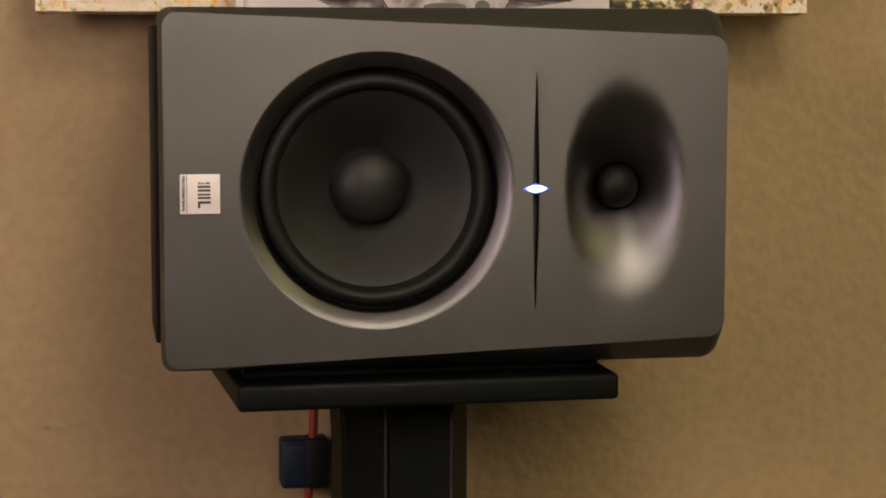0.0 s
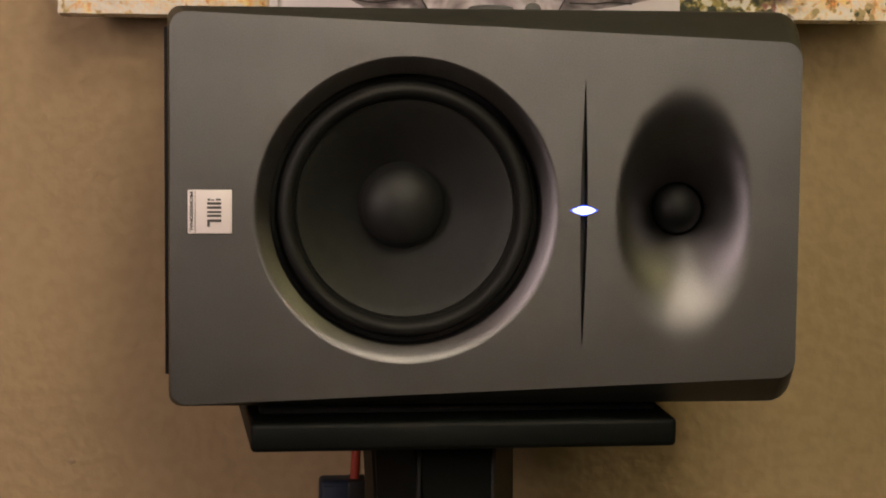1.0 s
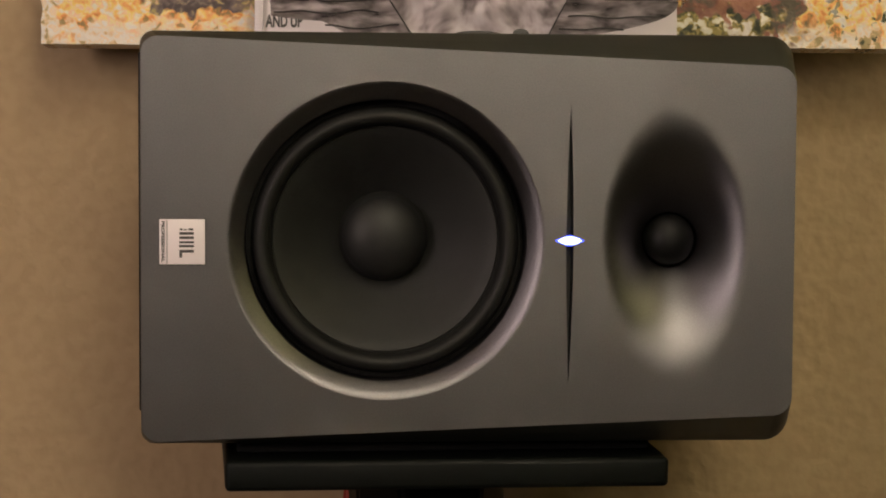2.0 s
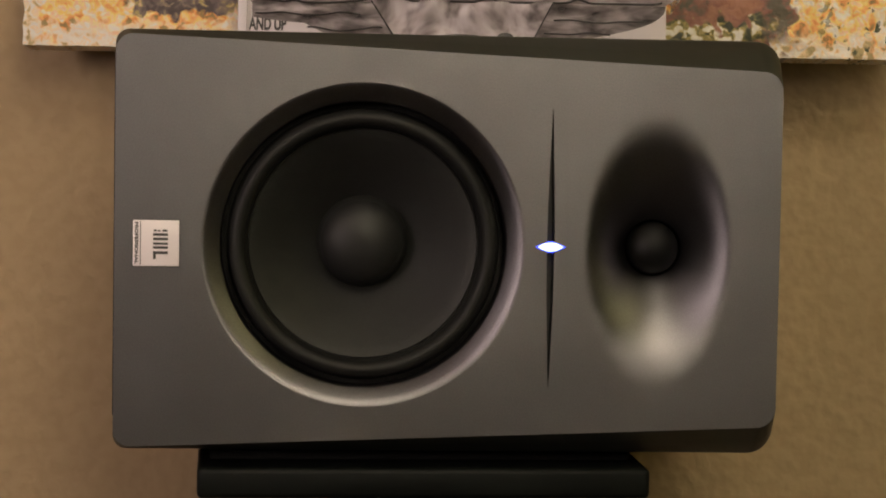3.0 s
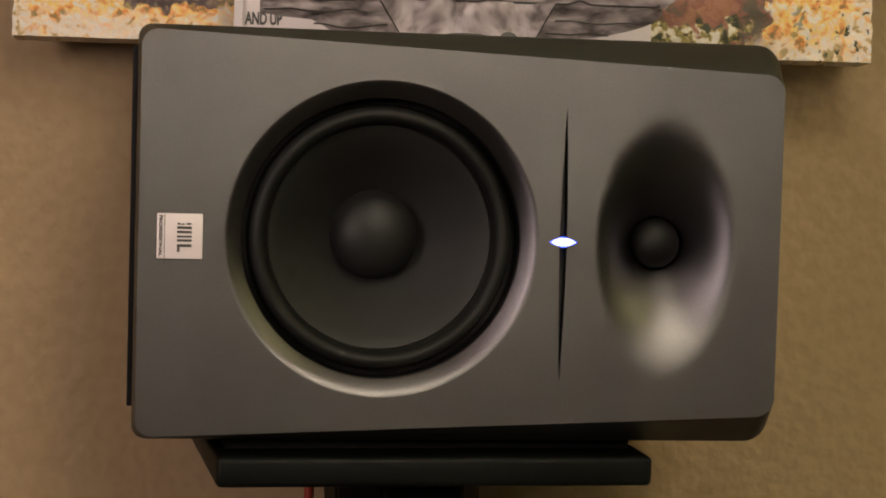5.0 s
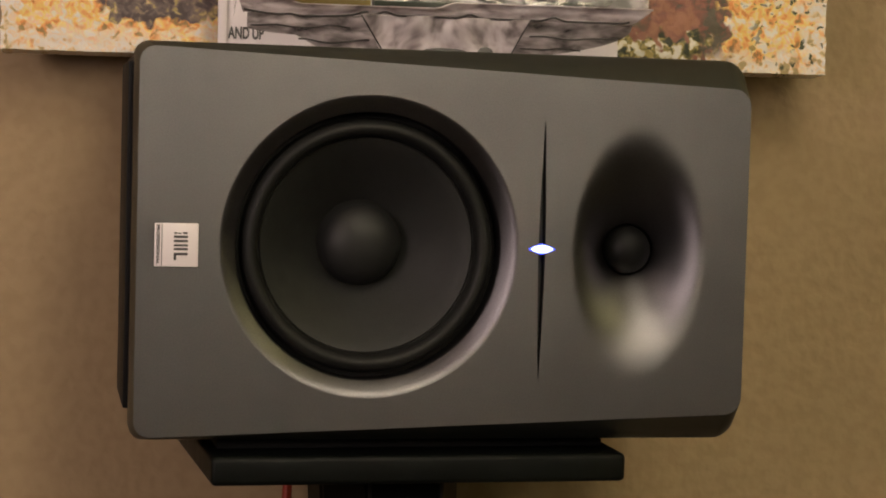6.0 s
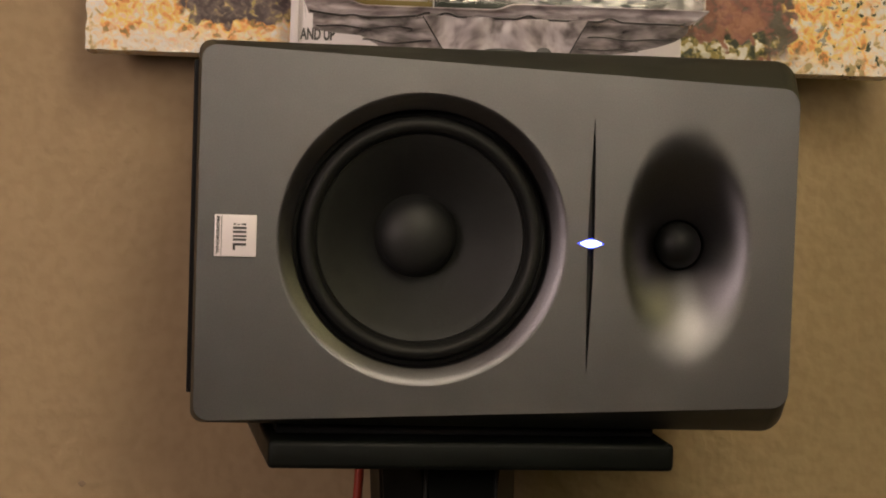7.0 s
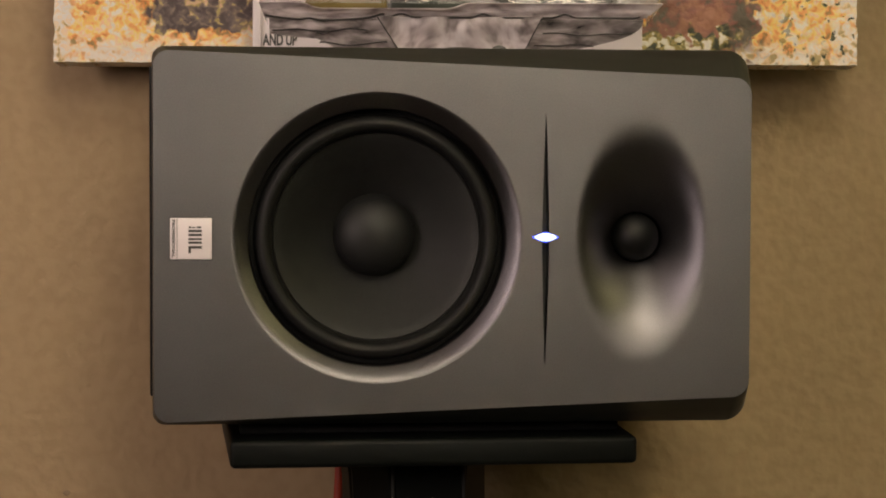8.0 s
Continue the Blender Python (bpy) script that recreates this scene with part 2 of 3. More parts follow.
def card_print():
    m, t, p = material("printed_card")
    v = coords(t, (1.0, 1.0, 2.2))
    c = t.nodes.new("ShaderNodeSeparateXYZ")
    t.links.new(coords(t), c.inputs[0])
    a, b = noise_of(t, v, 42, 3, 0.55), noise_of(t, v, 120, 3)
    dark = ramp(t, a.outputs["Fac"], [(0.36, (0.02, 0.018, 0.017)), (0.48, (0.075, 0.069, 0.065)), (0.56, (0.20, 0.185, 0.175)), (0.68, (0.62, 0.59, 0.57))])
    light = ramp(t, b.outputs["Fac"], [(0.30, (0.20, 0.185, 0.18)), (0.46, (0.58, 0.54, 0.53)), (0.62, (0.84, 0.81, 0.80))])
    off = math_node(t, "ABSOLUTE", math_node(t, "SUBTRACT", c.outputs["X"], 0.012))
    reach = math_node(t, "ADD", 0.034, math_node(t, "MULTIPLY", c.outputs["Z"], 0.55))
    wob = math_node(t, "MULTIPLY", math_node(t, "SUBTRACT", a.outputs["Fac"], 0.5), 0.05)
    inside = math_node(t, "DIVIDE", math_node(t, "ADD", math_node(t, "SUBTRACT", reach, off), wob), 0.006, True)
    t.links.new(mix(t, inside, dark, light), p.inputs["Base Color"])
    p.inputs["Roughness"].default_value = 0.35
    return m


def glow(name, colour, strength):
    m, t, p = material(name)
    p.inputs["Base Color"].default_value = (*colour, 1)
    p.inputs["Emission Color"].default_value = (*colour, 1)
    p.inputs["Emission Strength"].default_value = strength
    return m


BAFFLE = satin_metal("charcoal_metallic_finish", (0.180, 0.175, 0.186), (0.242, 0.235, 0.248), 0.46)
BEZEL = worn("dark_charcoal_bezel", (0.030, 0.033, 0.027), (0.041, 0.044, 0.037), 0.50, 30, 1500, 0.12, 0.0003, metal=0.5, spread=0.05)
CABINET = worn("black_vinyl_wrap", (0.005, 0.005, 0.005), (0.009, 0.009, 0.009), 0.6, 30, 700, 0.2, 0.0004, specular=0.25)
RUBBER = worn("black_butyl_rubber", (0.0065, 0.0067, 0.0062), (0.011, 0.0112, 0.0105), 0.55, 40, 900, 0.1, 0.0003, specular=0.26)
CONE = worn("black_coated_paper_cone", (0.0100, 0.0103, 0.0098), (0.0180, 0.0184, 0.0174), 0.58, 110, 700, 0.25, 0.0004, spread=0.2, specular=0.38)
CAP = worn("soft_black_dust_cap", (0.0105, 0.0106, 0.0103), (0.0155, 0.0156, 0.0151), 0.52, 60, 900, 0.1, 0.0003, specular=0.36)
DOME = worn("black_silk_dome", (0.004, 0.004, 0.004), (0.007, 0.007, 0.007), 0.5, 60, 900, 0.1, 0.0002, specular=0.2)
GROOVE = worn("black_groove", (0.004, 0.004, 0.004), (0.007, 0.007, 0.007), 0.6)
STEEL = worn("black_powder_coat", (0.0022, 0.0029, 0.0024), (0.0042, 0.0054, 0.0045), 0.52, 50, 1100, 0.25, 0.0004, specular=0.15)
FOAM = worn("black_foam", (0.006, 0.006, 0.006), (0.012, 0.012, 0.012), 0.9, 60, 900, 0.4, 0.0006)
BADGE = worn("pale_silver_badge", (0.84, 0.77, 0.79), (0.89, 0.82, 0.84), 0.32, 90, 1500, 0.05, 0.0002)
INK = worn("grey_ink", (0.055, 0.05, 0.05), (0.085, 0.08, 0.08), 0.5)
WHITE_CARD = worn("white_card", (0.86, 0.79, 0.80), (0.91, 0.85, 0.86), 0.4, 60, 900, 0.05, 0.0002)
BLACK_INK = worn("black_ink", (0.06, 0.055, 0.055), (0.10, 0.092, 0.092), 0.45)
# near-black tone of the tray's ribs and notches
RIB_DARK = worn("dark_plastic_edge", (0.018, 0.017, 0.016), (0.035, 0.032, 0.031), 0.35)
TOY_GREEN = worn("dark_green_plastic", (0.012, 0.018, 0.010), (0.022, 0.030, 0.016), 0.35)
TOY_YELLOW = worn("mustard_plastic", (0.13, 0.095, 0.015), (0.22, 0.16, 0.03), 0.4)
RED_CABLE = worn("red_cable_sheath", (0.30, 0.03, 0.015), (0.38, 0.045, 0.02), 0.45)
BLUE_PLUG = worn("dark_blue_plastic", (0.004, 0.012, 0.030), (0.007, 0.019, 0.044), 0.55)


def smudge(m, spots):
    """Dark finger marks on a surface: (x, y, z, radius) in its own axes."""
    t = m.node_tree
    p = t.nodes["Principled BSDF"]
    before = p.inputs["Base Color"].links[0].from_socket
    v = coords(t)
    wob = noise_of(t, v, 220, 2)
    for x, y, z, r in spots:
        d = t.nodes.new("ShaderNodeVectorMath")
        d.operation = "DISTANCE"
        t.links.new(v, d.inputs[0])
        d.inputs[1].default_value = (x, y, z)
        near = math_node(t, "SUBTRACT", 1.0, math_node(t, "DIVIDE", math_node(t, "ADD", d.outputs["Value"], math_node(t, "MULTIPLY", wob.outputs["Fac"], r * 0.8)), r * 1.7), True)
        before = mix(t, near, before, (0.004, 0.004, 0.004))
    t.links.new(before, p.inputs["Base Color"])


smudge(CONE, [(-0.110, 0.026, 0.1065, 0.006), (-0.101, 0.030, 0.0945, 0.008)])
WALL = wall_paint()
# unseen walls, made this dark so the speaker's gloss reflects little
DARK_WALL = worn("unseen_dark_wall", (0.024, 0.021, 0.017), (0.036, 0.032, 0.025), 0.8, 12, 200, 0.3, 0.001)
CEILING_PAINT = worn("white_ceiling_paint", (0.72, 0.70, 0.66), (0.78, 0.76, 0.72), 0.85, 20, 120, 0.4, 0.002)
CARPET = worn("brown_carpet", (0.034, 0.030, 0.022), (0.052, 0.047, 0.034), 0.95, 40, 500, 0.9, 0.006)
TRIM = worn("white_trim_paint", (0.70, 0.68, 0.64), (0.77, 0.75, 0.71), 0.4)
PAINTING = painting_paint()
CANVAS_BACK = worn("raw_wood_bar", (0.36, 0.25, 0.14), (0.46, 0.33, 0.20), 0.7)
BLISTER = clear_plastic()
PRINT = card_print()
# clear tray plastic: dark stops paint the folds, near-white stops the glints
TRAY_PALE = tray_plastic("clear_ledge_painted_sheen", [(0.32, (0.34, 0.300, 0.310)), (0.44, (0.62, 0.56, 0.575)), (0.55, (0.80, 0.74, 0.76)), (0.64, (0.92, 0.88, 0.90))], 52, 3.4)
TRAY_DARK = tray_plastic("clear_foot_painted_folds", [(0.33, (0.15, 0.136, 0.134)), (0.43, (0.34, 0.310, 0.309)), (0.53, (0.56, 0.515, 0.515)), (0.64, (0.86, 0.80, 0.81))], 50, 2.6)
TRAY_BRIGHT = tray_plastic("clear_flap_painted_glints", [(0.32, (0.24, 0.215, 0.215)), (0.43, (0.52, 0.465, 0.475)), (0.53, (0.78, 0.72, 0.74)), (0.63, (0.93, 0.89, 0.91))], 74, 0.9)
LED_WHITE = glow("blue_white_led", (0.62, 0.70, 1.0), 2.6)
LED_BLUE = glow("blue_led_rim", (0.05, 0.09, 1.0), 2.0)
LAMP_GLASS = glow("lit_lamp_glass", (1.0, 0.85, 0.66), 2.0)


# ---------------------------------------------------------------- mesh helpers
def mesh_of(name, bm, mat, smooth=None):
    bmesh.ops.recalc_face_normals(bm, faces=bm.faces)
    me = bpy.data.meshes.new(name)
    bm.to_mesh(me)
    bm.free()
    me.materials.append(mat)
    if smooth is not None:
        me.shade_smooth()
        me.set_sharp_from_angle(angle=radians(smooth))
    return me


def part(name, bm, mat, parent, label="", smooth=35):
    ob = new(name, mesh_of(name, bm, mat, smooth))
    ob.parent = parent
    return tagged(ob, label)


def thing(name, m, label, category, group="", kind=""):
    ob = new(name)
    ob.empty_display_size = 0.05
    ob.matrix_world = m
    return tagged(ob, label, category, group, kind)


def structure(name, bm, mat, m, label, category, smooth=None):
    ob = new(name, mesh_of(name, bm, mat, smooth))
    ob.matrix_world = m
    return tagged(ob, label, category, "", "structure")


def box(bm, x0, x1, y0, y1, z0, z1, bevel=0.0, seg=2):
    r = bmesh.ops.create_cube(bm, size=1.0)
    vs = r["verts"]
    for v in vs:
        v.co = Vector(((x0 + x1) / 2 + v.co.x * (x1 - x0), (y0 + y1) / 2 + v.co.y * (y1 - y0), (z0 + z1) / 2 + v.co.z * (z1 - z0)))
    if bevel:
        es = list({e for v in vs for e in v.link_edges})
        bmesh.ops.bevel(bm, geom=es, offset=bevel, segments=seg, profile=0.5, affect="EDGES")
    return bm


def fillet(corners, radii, seg=8):
    """A closed outline through convex corners (x, z), each rounded by its own radius."""
    pts, n = [], len(corners)
    for i in range(n):
        p, a, b = Vector(corners[i]), Vector(corners[i - 1]), Vector(corners[(i + 1) % n])
        u, v = (a - p).normalized(), (b - p).normalized()
        half = u.angle(v) / 2
        r = radii[i]
        centre = p + (u + v).normalized() * (r / math.sin(half))
        s, e = p + u * (r / math.tan(half)) - centre, p + v * (r / math.tan(half)) - centre
        a0 = math.atan2(s.y, s.x)
        d = (math.atan2(e.y, e.x) - a0 + math.pi) % (2 * math.pi) - math.pi
        pts += [centre + r * Vector((math.cos(a0 + d * k / seg), math.sin(a0 + d * k / seg))) for k in range(seg + 1)]
    return pts


def loft(bm, loops, cap_start=False, cap_end=False):
    """Loops of equal length, of (x, y, z), joined ring to ring."""
    rings = [[bm.verts.new(p) for p in loop] for loop in loops]
    for a, b in zip(rings, rings[1:]):
        for i in range(len(a)):
            j = (i + 1) % len(a)
            bm.faces.new((a[i], a[j], b[j], b[i]))
    if cap_start:
        bm.faces.new(rings[0])
    if cap_end:
        bm.faces.new(rings[-1])
    return rings


def lathe(bm, cx, cz, profile, seg=96, cap_end=False):
    """Turns (radius, depth) pairs about an axis along y through (cx, cz)."""
    loops = [[(cx + r * math.cos(2 * math.pi * k / seg), y, cz + r * math.sin(2 * math.pi * k / seg)) for k in range(seg)] for r, y in profile]
    return loft(bm, loops, cap_end=cap_end)


def tube(bm, pts, r, seg=12):
    """A round cable along points."""
    pts = [Vector(p) for p in pts]
    loops = []
    for i, p in enumerate(pts):
        d = (pts[min(i + 1, len(pts) - 1)] - pts[max(i - 1, 0)]).normalized()
        u = d.orthogonal().normalized() if abs(d.x) > 0.9 else d.cross(Vector((1, 0, 0))).normalized()
        w = d.cross(u)
        loops.append([p + r * (u * math.cos(2 * math.pi * k / seg) + w * math.sin(2 * math.pi * k / seg)) for k in range(seg)])
    return loft(bm, loops, True, True)


def lettering(name, words, size, bold, m, mat, parent, label):
    """Flat printed words in the built-in font, as a mesh under a thing or part."""
    text = bpy.data.curves.new(name, "FONT")
    text.body, text.size, text.extrude, text.offset = words, size, 0.0001, bold
    words_ob = new(name, text)
    me = bpy.data.meshes.new_from_object(words_ob.evaluated_get(bpy.context.evaluated_depsgraph_get()))
    bpy.data.objects.remove(words_ob)
    me.transform(m)
    me.materials.clear()
    me.materials.append(mat)
    ob = new(name, me)
    ob.parent = parent
    return tagged(ob, label)


# ---------------------------------------------------------------- the room
X0, X1, Y0 = -2.6, 3.0, -4.6
structure("floor", box(bmesh.new(), X0 - 0.1, X1 + 0.1, Y0 - 0.1, WALL_Y + 0.1, -0.12, 0.0), CARPET, ROOM, "brown carpeted floor of the room", "floor")
structure("ceiling", box(bmesh.new(), X0 - 0.1, X1 + 0.1, Y0 - 0.1, WALL_Y + 0.1, CEILING, CEILING + 0.12), CEILING_PAINT, ROOM, "pale grey painted ceiling", "ceiling")
structure("wall_north", box(bmesh.new(), X0 - 0.12, X1 + 0.12, WALL_Y, WALL_Y + 0.12, 0, CEILING), WALL, ROOM, "beige wall with orange-peel paint texture", "wall")
# the other three walls are out of view and dark to shape the reflections
structure("wall_south", box(bmesh.new(), X0 - 0.12, X1 + 0.12, Y0 - 0.12, Y0, 0, CEILING), DARK_WALL, ROOM, "unseen plain wall, set dark brown to dim reflections on the speaker", "wall")
structure("wall_west", box(bmesh.new(), X0 - 0.12, X0, Y0, WALL_Y, 0, CEILING), DARK_WALL, ROOM, "unseen plain wall, set dark brown to dim reflections on the speaker", "wall")
structure("wall_east", box(bmesh.new(), X1, X1 + 0.12, Y0, WALL_Y, 0, CEILING), DARK_WALL, ROOM, "unseen plain wall, set dark brown to dim reflections on the speaker", "wall")
structure("baseboard", box(bmesh.new(), X0, X1, WALL_Y - 0.014, WALL_Y, 0, 0.09, 0.004), TRIM, ROOM, "white painted baseboard along the wall", "baseboard")

for lx, ly, ls, lp, lc in LAMPS:
    lamp = thing("unseen_ceiling_lamp", pose(lx, ly, CEILING), "unseen round flush ceiling lamp with a lit glass, added for light from above", "ceiling lamp")
    bm = bmesh.new()
    rings = [[(r * math.cos(a), r * math.sin(a), z) for a in [2 * math.pi * k / 48 for k in range(48)]] for r, z in ((ls * 0.2, 0.0), (ls * 0.53, -0.004), (ls * 0.53, -0.03), (ls * 0.515, -0.03), (ls * 0.515, -0.012))]
    loft(bm, rings, True)
    part("rim", bm, TRIM, lamp)
    bm = bmesh.new()
    rings = [[(r * math.cos(a), r * math.sin(a), z) for a in [2 * math.pi * k / 48 for k in range(48)]] for r, z in ((ls * 0.51, -0.014), (ls * 0.48, -0.035), (ls * 0.34, -0.052), (ls * 0.1, -0.06))]
    loft(bm, rings, True, True)
    part("glass", bm, LAMP_GLASS, lamp, "lit frosted glass")


def ring(r, z, n=40):
    return [(r * math.cos(2 * math.pi * k / n), r * math.sin(2 * math.pi * k / n), z) for k in range(n)]


def lamp_foot(lamp, top):
    bm = bmesh.new()
    loft(bm, [ring(0.012, 0.02), ring(0.012, top)], True, True)
    part("pole", bm, STEEL, lamp)
    bm = bmesh.new()
    loft(bm, [ring(0.14, 0.0), ring(0.14, 0.015), ring(0.02, 0.03)], True, True)
    part("base", bm, STEEL, lamp)


# the bowl lamp stands out of view, added to brighten the right wall
def unseen_uplighter(x, y, z):
    lamp = thing("unseen_floor_lamp", pose(x, y, 0), "unseen black floor lamp with an open bowl, added to light the ceiling and right wall", "floor lamp")
    bm = bmesh.new()
    loft(bm, [ring(0.012, z + 0.08), ring(0.12, z + 0.12), ring(0.23, z + 0.26), ring(0.226, z + 0.262), ring(0.115, z + 0.125), ring(0.010, z + 0.085)], False, True)
    part("bowl", bm, STEEL, lamp, "black metal bowl")
    lamp_foot(lamp, z + 0.085)


# the drum lamps stand out of view, added to carry the light
def unseen_floor_lamp(x, y, z):
    lamp = thing("unseen_floor_lamp", pose(x, y, 0), "unseen floor lamp with a large pale drum shade, added as a light source", "floor lamp", "drum lamps")
    bm = bmesh.new()
    loft(bm, [ring(0.27, z - 0.27), ring(0.23, z + 0.27), ring(0.225, z + 0.27), ring(0.265, z - 0.27), ring(0.27, z - 0.27)])
    part("shade", bm, LAMP_GLASS, lamp, "lit pale fabric drum shade")
    lamp_foot(lamp, z + 0.1)


for (sx, sy, sz), power, colour, upward in SHADES:
    (unseen_floor_lamp if power else unseen_uplighter)(sx, sy, sz)


# ---------------------------------------------------------------- loudspeaker stand
STAND_TURN = 2.0
PLATE_TOP = 0.909
stand = thing("speaker_stand", pose(-0.012, 0.011, 0, 0, 0, STAND_TURN), "black steel loudspeaker stand with a flat top plate", "stand")
bm = box(bmesh.new(), -0.143, 0.143, 0.0, 0.24, PLATE_TOP - 0.0195, PLATE_TOP)
for vert in bm.verts:
    vert.co.x *= 1.0 + 0.03 * vert.co.y / 0.24
bmesh.ops.bevel(bm, geom=list(bm.edges), offset=0.0036, segments=3, profile=0.5, affect="EDGES")
part("top_plate", bm, STEEL, stand, "flat black top plate with rounded edges")


def column_outline(hw, ff, y0, y1, ch):
    return [(-ff, y0), (ff, y0), (hw, y0 + ch), (hw, y1 - ch), (ff, y1), (-ff, y1), (-hw, y1 - ch), (-hw, y0 + ch)]


bm = bmesh.new()
prof = column_outline(0.0508, 0.0262, 0.0, 0.11, 0.036)
turn_col = Matrix.Rotation(radians(6), 2)
PLATE_FOOT = PLATE_TOP - 0.0195
loops = []
for z, flare in ((0.02, 0.0), (PLATE_FOOT - 0.045, 0.0), (PLATE_FOOT - 0.018, 0.0016), (PLATE_FOOT, 0.0048)):
    loop = []
    for px, py in prof:
        q = turn_col @ Vector((px + math.copysign(flare, px) * (1.0 if px < 0 else 0.4), py - 0.055))
        loop.append((q.x - 0.0040, q.y + 0.115, z))
    loops.append(loop)
loft(bm, loops, True, True)
bmesh.ops.bevel(bm, geom=[e for e in bm.edges if abs(e.verts[0].co.z - e.verts[1].co.z) > 0.01], offset=0.003, segments=2, affect="EDGES")
column = part("column", bm, STEEL, stand, "hollow black steel column with chamfered sides", 25)
for px, py in ((-0.0265, 0.0008), (0.0262, 0.0008)):
    q = turn_col @ Vector((px, py - 0.055))
    part("seam", box(bmesh.new(), q.x - 0.0052, q.x - 0.0028, q.y + 0.1135, q.y + 0.118, 0.02, PLATE_FOOT - 0.002, 0.0008), GROOVE, column)

bm = box(bmesh.new(), -0.16, 0.16, -0.04, 0.26, 0.0, 0.02, 0.004)
part("base_plate", bm, STEEL, stand)

pad = thing("isolation_pad", pose(-0.012, 0.011, PLATE_TOP, 0, 0, STAND_TURN), "thin black foam pad lying on the stand plate", "pad")
part("pad", box(bmesh.new(), -0.136, 0.136, 0.034, 0.235, 0.0, 0.010, 0.002), FOAM, pad)

# ---------------------------------------------------------------- loudspeaker, lying on its side
BASE = PLATE_TOP + 0.010
speaker = thing("loudspeaker", pose(0, 0, BASE), "dark charcoal studio loudspeaker lying on its side on a stand", "loudspeaker")
HX = 0.2065
Z_FACE = ((0.9225 - BASE, 1.1775 - BASE), (0.9385 - BASE, 1.1605 - BASE))    # foot and head of the front, at its two ends
Z_FULL = (0.0, 1.1810 - BASE)


def quad(x0, x1, left, right, r_left, r_right):
    return fillet([(x0, left[0]), (x1, right[0]), (x1, right[1]), (x0, left[1])], [r_left, r_right, r_right, r_left])


face = quad(-HX, HX, Z_FACE[0], Z_FACE[1], 0.0105, 0.0125)
inner = quad(-HX + 0.0002, HX - 0.0002, (Z_FACE[0][0] + 0.0002, Z_FACE[0][1] - 0.0002), (Z_FACE[1][0] + 0.0002, Z_FACE[1][1] - 0.0002), 0.0103, 0.0123)
full = quad(-HX - 0.002, HX + 0.002, Z_FULL, Z_FULL, 0.0085, 0.0155)
shy = quad(-HX + 0.004, HX - 0.002, (0.006, Z_FULL[1] - 0.006), (0.006, Z_FULL[1] - 0.006), 0.010, 0.012)


def blend(a, b, s):
    return [p.lerp(q, s) for p, q in zip(a, b)]


def at_depth(loop, y):
    return [(p.x, y, p.y) for p in loop]


WX, WZ = -0.0535, 1.0495 - BASE
HORN_X, HORN_Z = 0.1298, 1.0488 - BASE
TWEETER_X, TWEETER_Z = 0.1318, 1.0486 - BASE
SLIT_X, SLIT_Z0, SLIT_Z1 = 0.0625, 0.9605 - BASE, 1.1360 - BASE

bm = bmesh.new()
loft(bm, [at_depth(face, 0.00002), at_depth(blend(face, full, 0.5), 0.0098), at_depth(blend(face, full, 0.93), 0.0182), at_depth(blend(face, full, 0.985), 0.0204),
          at_depth(full, 0.0235), at_depth(full, 0.0435), at_depth(shy, 0.0445), at_depth(shy, 0.052)])
part("bezel", bm, BEZEL, speaker, "darker wedge-shaped bevel round the front", 20)
bm = bmesh.new()
rings = loft(bm, [at_depth(inner, 0.0), at_depth(face, 0.00002)])
edges = [e for e in bm.edges if e.verts[0] in rings[0] and e.verts[1] in rings[0]]


def hole(pts):
    vs = [bm.verts.new((x, 0.0, z)) for x, z in pts]
    return [bm.edges.new((vs[i], vs[(i + 1) % len(vs)])) for i in range(len(vs))]


SEG = 128
circle = [(WX + 0.1004 * math.cos(2 * math.pi * k / SEG), WZ + 0.1004 * math.sin(2 * math.pi * k / SEG)) for k in range(SEG)]
HA, HB = 0.0475, 0.0868
ellipse = [(HORN_X + HA * math.cos(2 * math.pi * k / SEG), HORN_Z + HB * math.sin(2 * math.pi * k / SEG)) for k in range(SEG)]
slit = []
N = 14
for k in range(2 * N):
    s = -1 + 2 * (k if k <= N else 2 * N - k) / N
    w = 0.00005 + 0.0023 * (1 - abs(s) ** 1.7)
    slit.append((SLIT_X + (w if k <= N else -w), (SLIT_Z0 + SLIT_Z1) / 2 + s * (SLIT_Z1 - SLIT_Z0) / 2))
slit[0] = (SLIT_X, slit[0][1])
slit[N] = (SLIT_X, slit[N][1])
for outline in (circle, ellipse, slit):
    edges += hole(outline)
bmesh.ops.triangle_fill(bm, use_beauty=True, edges=edges)
part("baffle", bm, BAFFLE, speaker, "flat satin charcoal front", None)

bm = bmesh.new()
loft(bm, [[(x, 0.0, z) for x, z in slit], [(x, 0.007, z) for x, z in slit]], cap_end=True)
part("slot", bm, GROOVE, speaker, "narrow black tapered slot", 20)

# waveguide: an oval mouth that narrows to a round throat
bm = bmesh.new()
loops = []
for i in range(25):
    s = i / 24
    k = s ** 0.97
    a, b = HA + (0.0180 - HA) * s ** 1.1, HB + (0.0180 - HB) * k
    y = 0.033 * s ** 2.1
    hx = HORN_X + (TWEETER_X - HORN_X) * s
    loops.append([(hx + a * math.cos(2 * math.pi * q / SEG), y, HORN_Z + b * math.sin(2 * math.pi * q / SEG)) for q in range(SEG)])
loft(bm, loops)
part("waveguide", bm, BAFFLE, speaker, "smooth oval horn mouth in charcoal plastic", 60)
bm = bmesh.new()
